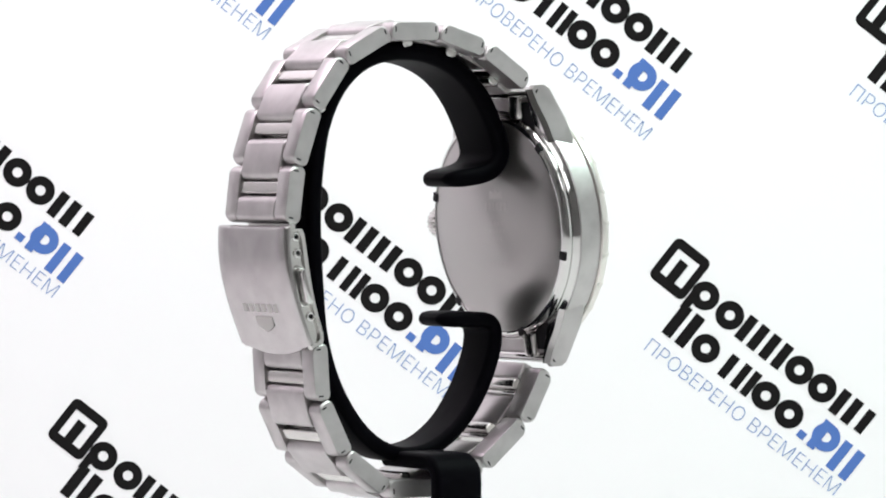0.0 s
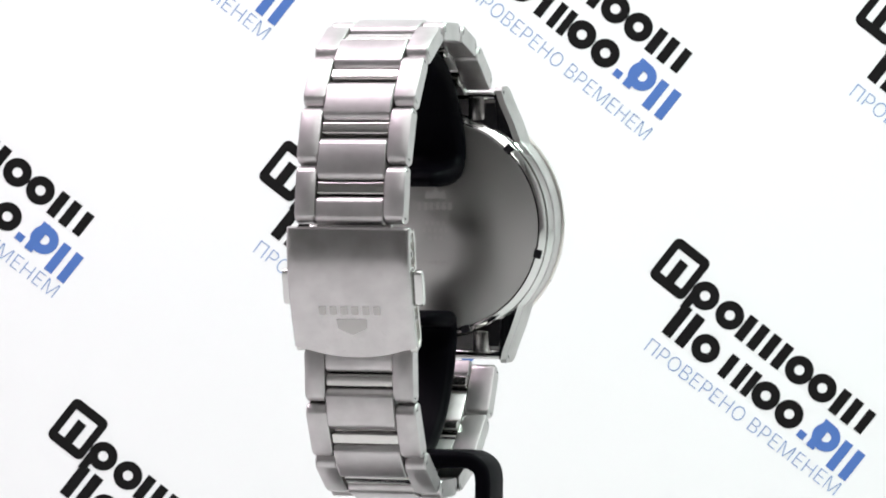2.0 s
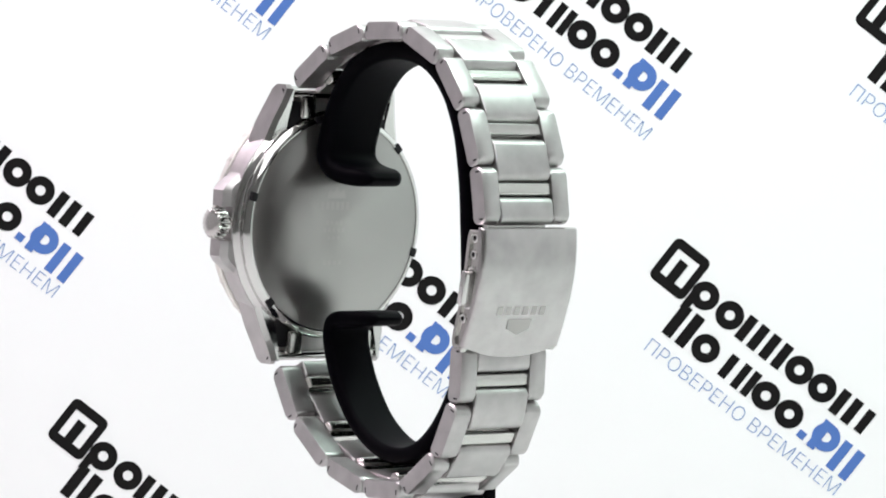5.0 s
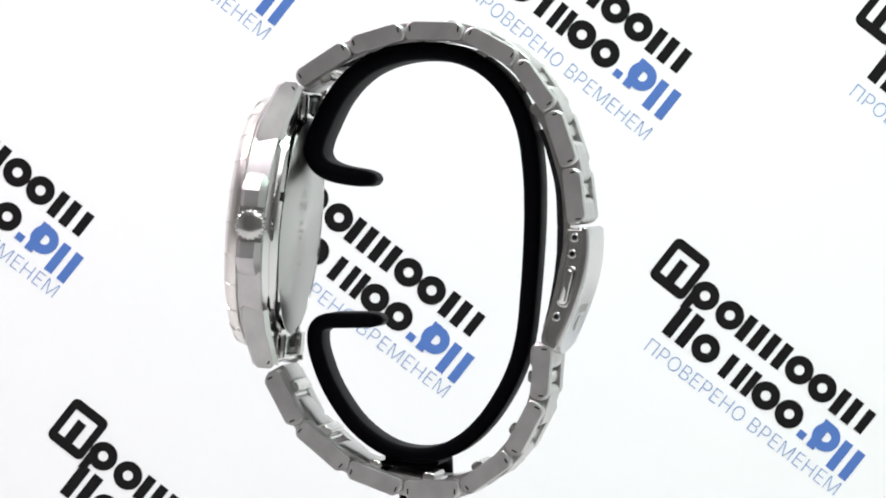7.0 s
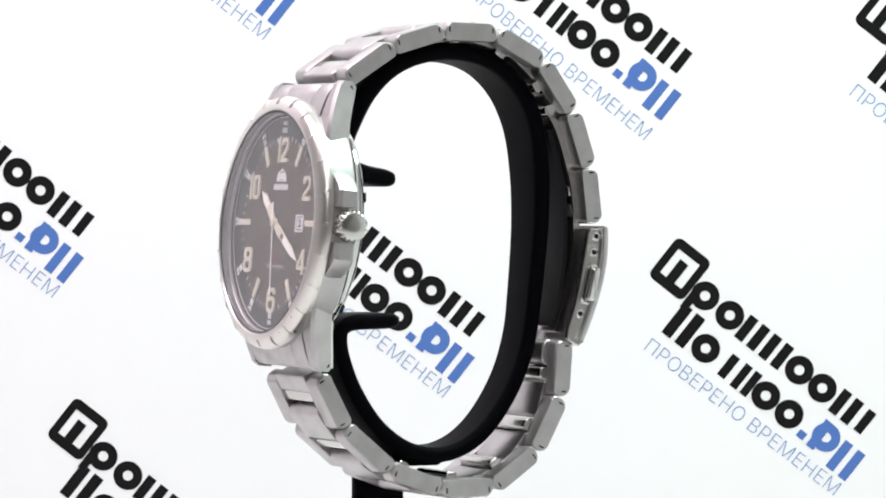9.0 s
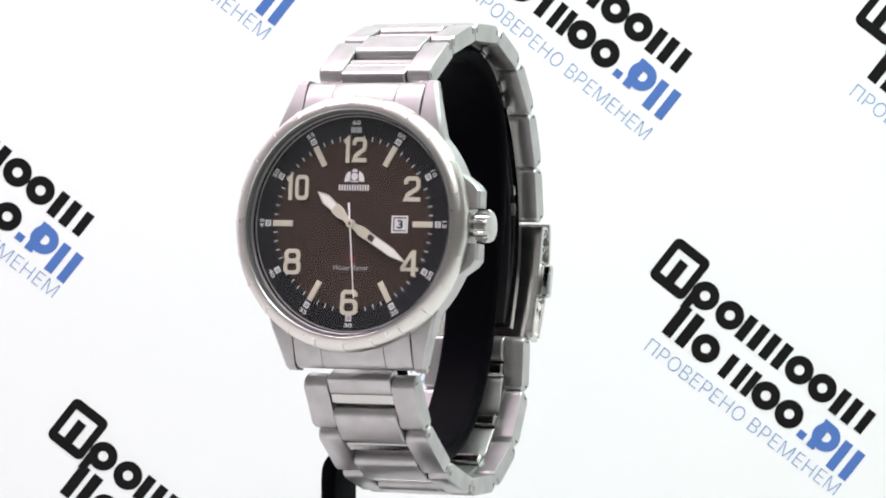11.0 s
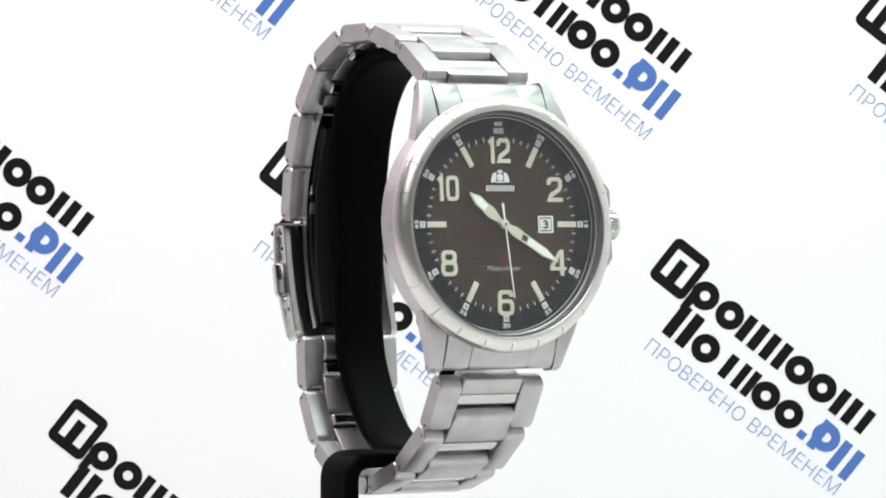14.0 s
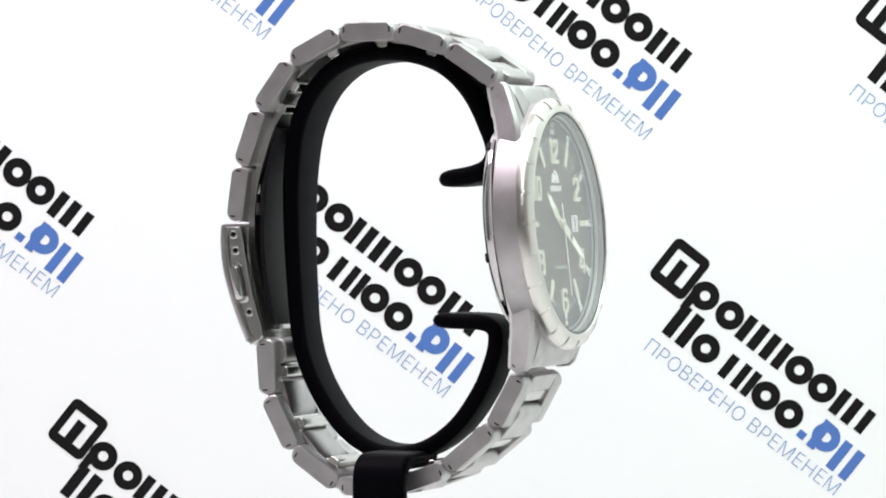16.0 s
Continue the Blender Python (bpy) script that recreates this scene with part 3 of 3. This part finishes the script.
for sa in (-1, 1):
    rim, lip, pit = side_outline(0, 1, 0.12, 1.0, 0.3), side_outline(0.01, 0.985, 0.15, 0.97, 0.3), side_outline(0.035, 0.93, 0.34, 0.82, 0.36)
    rows = [[unz(sa * u, p.x, p.y) for p in line] for line, u in ((rim, 9.2), (rim, 10.2), (lip, 10.33), (pit, 10.33), (pit, 9.85))]
    part("side_wall", loops(bmesh.new(), rows), satin, clasp, "satin side wall of the clasp with a sunken channel", angle=30)
    for n, z in ((-28.95, 2.3), (-28.55, -0.4), (-26.0, -10.75)):
        eyelet = lambda a, b, c, n=n, z=z, sa=sa: unz(sa * (9.86 + c), n + a, z + b)
        part("eyelet", disc(0.42, -0.1, 0.05, eyelet, segs=20), hole_and_shade_dark, clasp, "dark adjusting hole")
        part("eyelet_rim", lathe([(0.42, -0.1), (0.42, 0.22), (0.62, 0.26), (0.78, 0.2), (0.8, -0.1)], eyelet, segs=20), polished, clasp, "bright rim of an adjusting hole")
    button = lambda a, b, c, sa=sa: unz(sa * (9.85 + c), -27.75 + a * 0.97 - b * 0.22, -5.8 + b * 0.97 + a * 0.22)
    slot = [[button(x, y, c) for x, y in rounded(w, h, w * 0.46)] for w, h, c in ((2.3, 7.0, -0.1), (2.3, 7.0, 0.3), (2.0, 6.7, 0.36), (1.7, 6.4, 0.3), (1.7, 6.4, -0.1))]
    part("button_frame", loops(bmesh.new(), slot, caps=False, close_rows=True), polished, clasp, "bright frame round the push button")
    part("push_button", loops(bmesh.new(), [[button(x, y, c) for x, y in rounded(w, h, w * 0.46)] for w, h, c in ((1.5, 6.0, -0.2), (1.5, 6.0, 1.6), (1.35, 5.8, 1.95), (1.0, 5.2, 2.1))]), polished, clasp, "polished push button")
on_cover = lambda a, b, c: unz(-a, -29.0 - c + (b + 10.2) * -0.36, b)
part("clasp_engraving", join(*[box(-5.4 + 1.85 * i, -5.4 + 1.85 * i + 1.2, -10.3, -8.9, 0, 0.05, on_cover) for i in range(6)]), engraved, clasp, "engraved maker's name drawn as bars")
part("clasp_crest", slab([(-2.6, -11.0), (2.6, -11.0), (2.4, -12.6), (0, -13.6), (-2.4, -12.6)], 0, 0.05, on_cover), engraved, clasp, "engraved crest")
ARM = [(-21.82, 23.44), (-23.74, 20.14), (-25.67, 14.47), (-26.8, 9.74), (-27.2, 4.06), (-26.8, -2.57), (-25.2, -9.21), (-23.7, -13.95)]


def strip(points, half, thick):
    rows = []
    for i, p in enumerate(points):
        p = Vector(p)
        d = (Vector(points[min(i + 1, len(points) - 1)]) - Vector(points[max(i - 1, 0)])).normalized()
        o = Vector((-d.y, d.x)) * thick / 2
        rows.append([unz(u, *(p + o * s)) for u, s in ((-half, -1), (half, -1), (half, 1), (-half, 1))])
    return loops(bmesh.new(), rows)


part("fold_blade", strip(smooth_path(ARM), 6.3, 1.1), satin, clasp, "polished outer folding blade")
# inner blade coloured near-black for the shade between clasp and loop
part("fold_blade", strip([(n + 1.4 - 0.3 * abs(z - 5) / 12, z) for n, z in smooth_path(ARM[1:5])] + [(-25.75, -0.4), (-25.3, -4.5), (-24.4, -9.5), (-23.5, -13.0)], 5.0, 0.8), hole_and_shade_dark, clasp, "inner folding blade with its shade painted dark")
knuckle = lambda a, b, c: unz(c, -21.85 + a, 23.5 + b)
part("knuckle", disc(0.9, -6.5, 6.5, knuckle, segs=24), polished, clasp, "polished hinge of the folding blade")

# ---- the stand ----
stand = new("display_stand")
tagged(stand, "black plastic watch display stand with a hooked open loop", "stand")
LOOP = [(5.2, 11.65), (7.8, 11.9), (11.4, 12.45), (14.0, 13.4), (15.45, 15.0), (15.75, 17.0), (14.71, 20.4), (11.71, 26.1), (7.46, 30.3), (2.26, 32.6), (-3.43, 33.3), (-9.14, 32.49), (-13.91, 30.06), (-17.74, 25.82), (-20.15, 20.14), (-21.14, 13.51), (-21.37, 7.81), (-21.21, 1.16), (-20.6, -7.39), (-19.68, -15.0), (-17.53, -21.66), (-13.5, -28.2), (-8.8, -32.5), (-3.3, -34.4), (2.87, -33.5), (8.58, -29.6), (12.88, -23.62), (15.2, -17.94), (15.7, -14.6), (15.1, -12.9), (13.4, -12.1), (10.57, -11.95), (6.7, -11.9), (4.15, -11.9)]


def loop_band():
    path = smooth_path(LOOP)
    rows = []
    last = len(path) - 1
    for i, p in enumerate(path):
        d = (path[min(i + 1, last)] - path[max(i - 1, 0)]).normalized()
        o = Vector((-d.y, d.x))
        tip = min(i, last - i) / 10.0
        shrink = math.sqrt(max(0.05, 1 - (1 - min(1.0, tip)) ** 2))
        thick = 2.95 - 0.3 * max(0.0, min(1.0, (i - 60) / 20)) + 0.5 * max(0.0, 1 - abs(i - 24) / 22.0)
        full = 12.0 - 2.7 * max(0.0, min(1.0, (i - 54) / 20)) + 1.2 * max(0.0, min(1.0, (i - 114) / 8))
        wide = full * (0.3 + 0.7 * shrink)
        aside = 0.8 * max(0.0, min(1.0, (i - 24) / 10, (78 - i) / 12))
        inward = 0.15 * max(0.0, min(1.0, (i - 20) / 8, (90 - i) / 20))
        ends = 1 - min(1.0, min(i, last - i) / 5.0)
        thick *= math.sqrt(max(0.03, 1 - ends ** 2))
        rows.append([unz(x + aside, *(p + o * (y + inward))) for x, y in rounded(wide, thick, thick * 0.46)])
    return loops(bmesh.new(), rows)


part("loop", loop_band(), black_plastic, stand, "black plastic open loop with hooked ends")


def stem():
    pts = [(0.0, -35.1), (-6.0, -35.1), (-11.8, -35.1), (-13.5, -35.5), (-14.75, -36.6), (-15.2, -38.4), (-15.2, -42), (-15.2, -60), (-15.2, FLOOR_Z / MM)]
    pts = smooth_path(pts, 4)
    rows = []
    for i, p in enumerate(pts):
        p = Vector(p)
        d = (Vector(pts[min(i + 1, len(pts) - 1)]) - Vector(pts[max(i - 1, 0)])).normalized()
        o = Vector((-d.y, d.x))
        rows.append([unz((p + o * y).x, x - 0.4, (p + o * y).y) for x, y in rounded(9.2, 2.7, 0.9)])
    return loops(bmesh.new(), rows)


part("base", disc(38, FLOOR_Z / MM, FLOOR_Z / MM + 6, lambda a, b, c: Vector((a, b, c)), segs=96, round_edge=1.0), black_plastic, stand, "round black plastic base")
part("stem", stem(), black_plastic, stand, "flat bent black stem")


# ---- what turns ----
TURN_RATE, FACING = 19.0271, 12.32  # degrees a second; the time at which the dial faces the camera
# the turntable runs a little unevenly: degrees ahead of the even turn, by time
UNEVEN = [(0, -0.58), (0.5, -1.28), (1, -1.35), (1.5, -0.77), (2, -0.33), (2.5, -0.15), (3, -0.6), (3.5, -1.0), (4, -0.6), (4.2, -0.45), (4.7, 0), (5.2, 0.6), (5.75, 1.15), (6.3, 1.6), (6.5, 1.9), (7, 2.3), (7.5, 1.5), (8, 0.3), (8.5, -0.8), (9, -0.25), (9.2, 0), (9.7, 0.1), (10.25, 0), (10.8, -0.1), (11.3, 0), (11.5, 0.3), (12, 1.08), (12.5, 1.15), (13, 0.55), (13.5, 0), (14, 0.5), (14.5, 1.2), (15, 1.5), (15.5, 0.92), (16, 0.2)]


def motions():
    rows = [(t, pose(-0.00015, 0.00066, 0, 0, 0, TURN_RATE * (t - FACING) + ahead)) for t, ahead in UNEVEN]
    walk(watch, rows)
    walk(stand, rows)


motions()
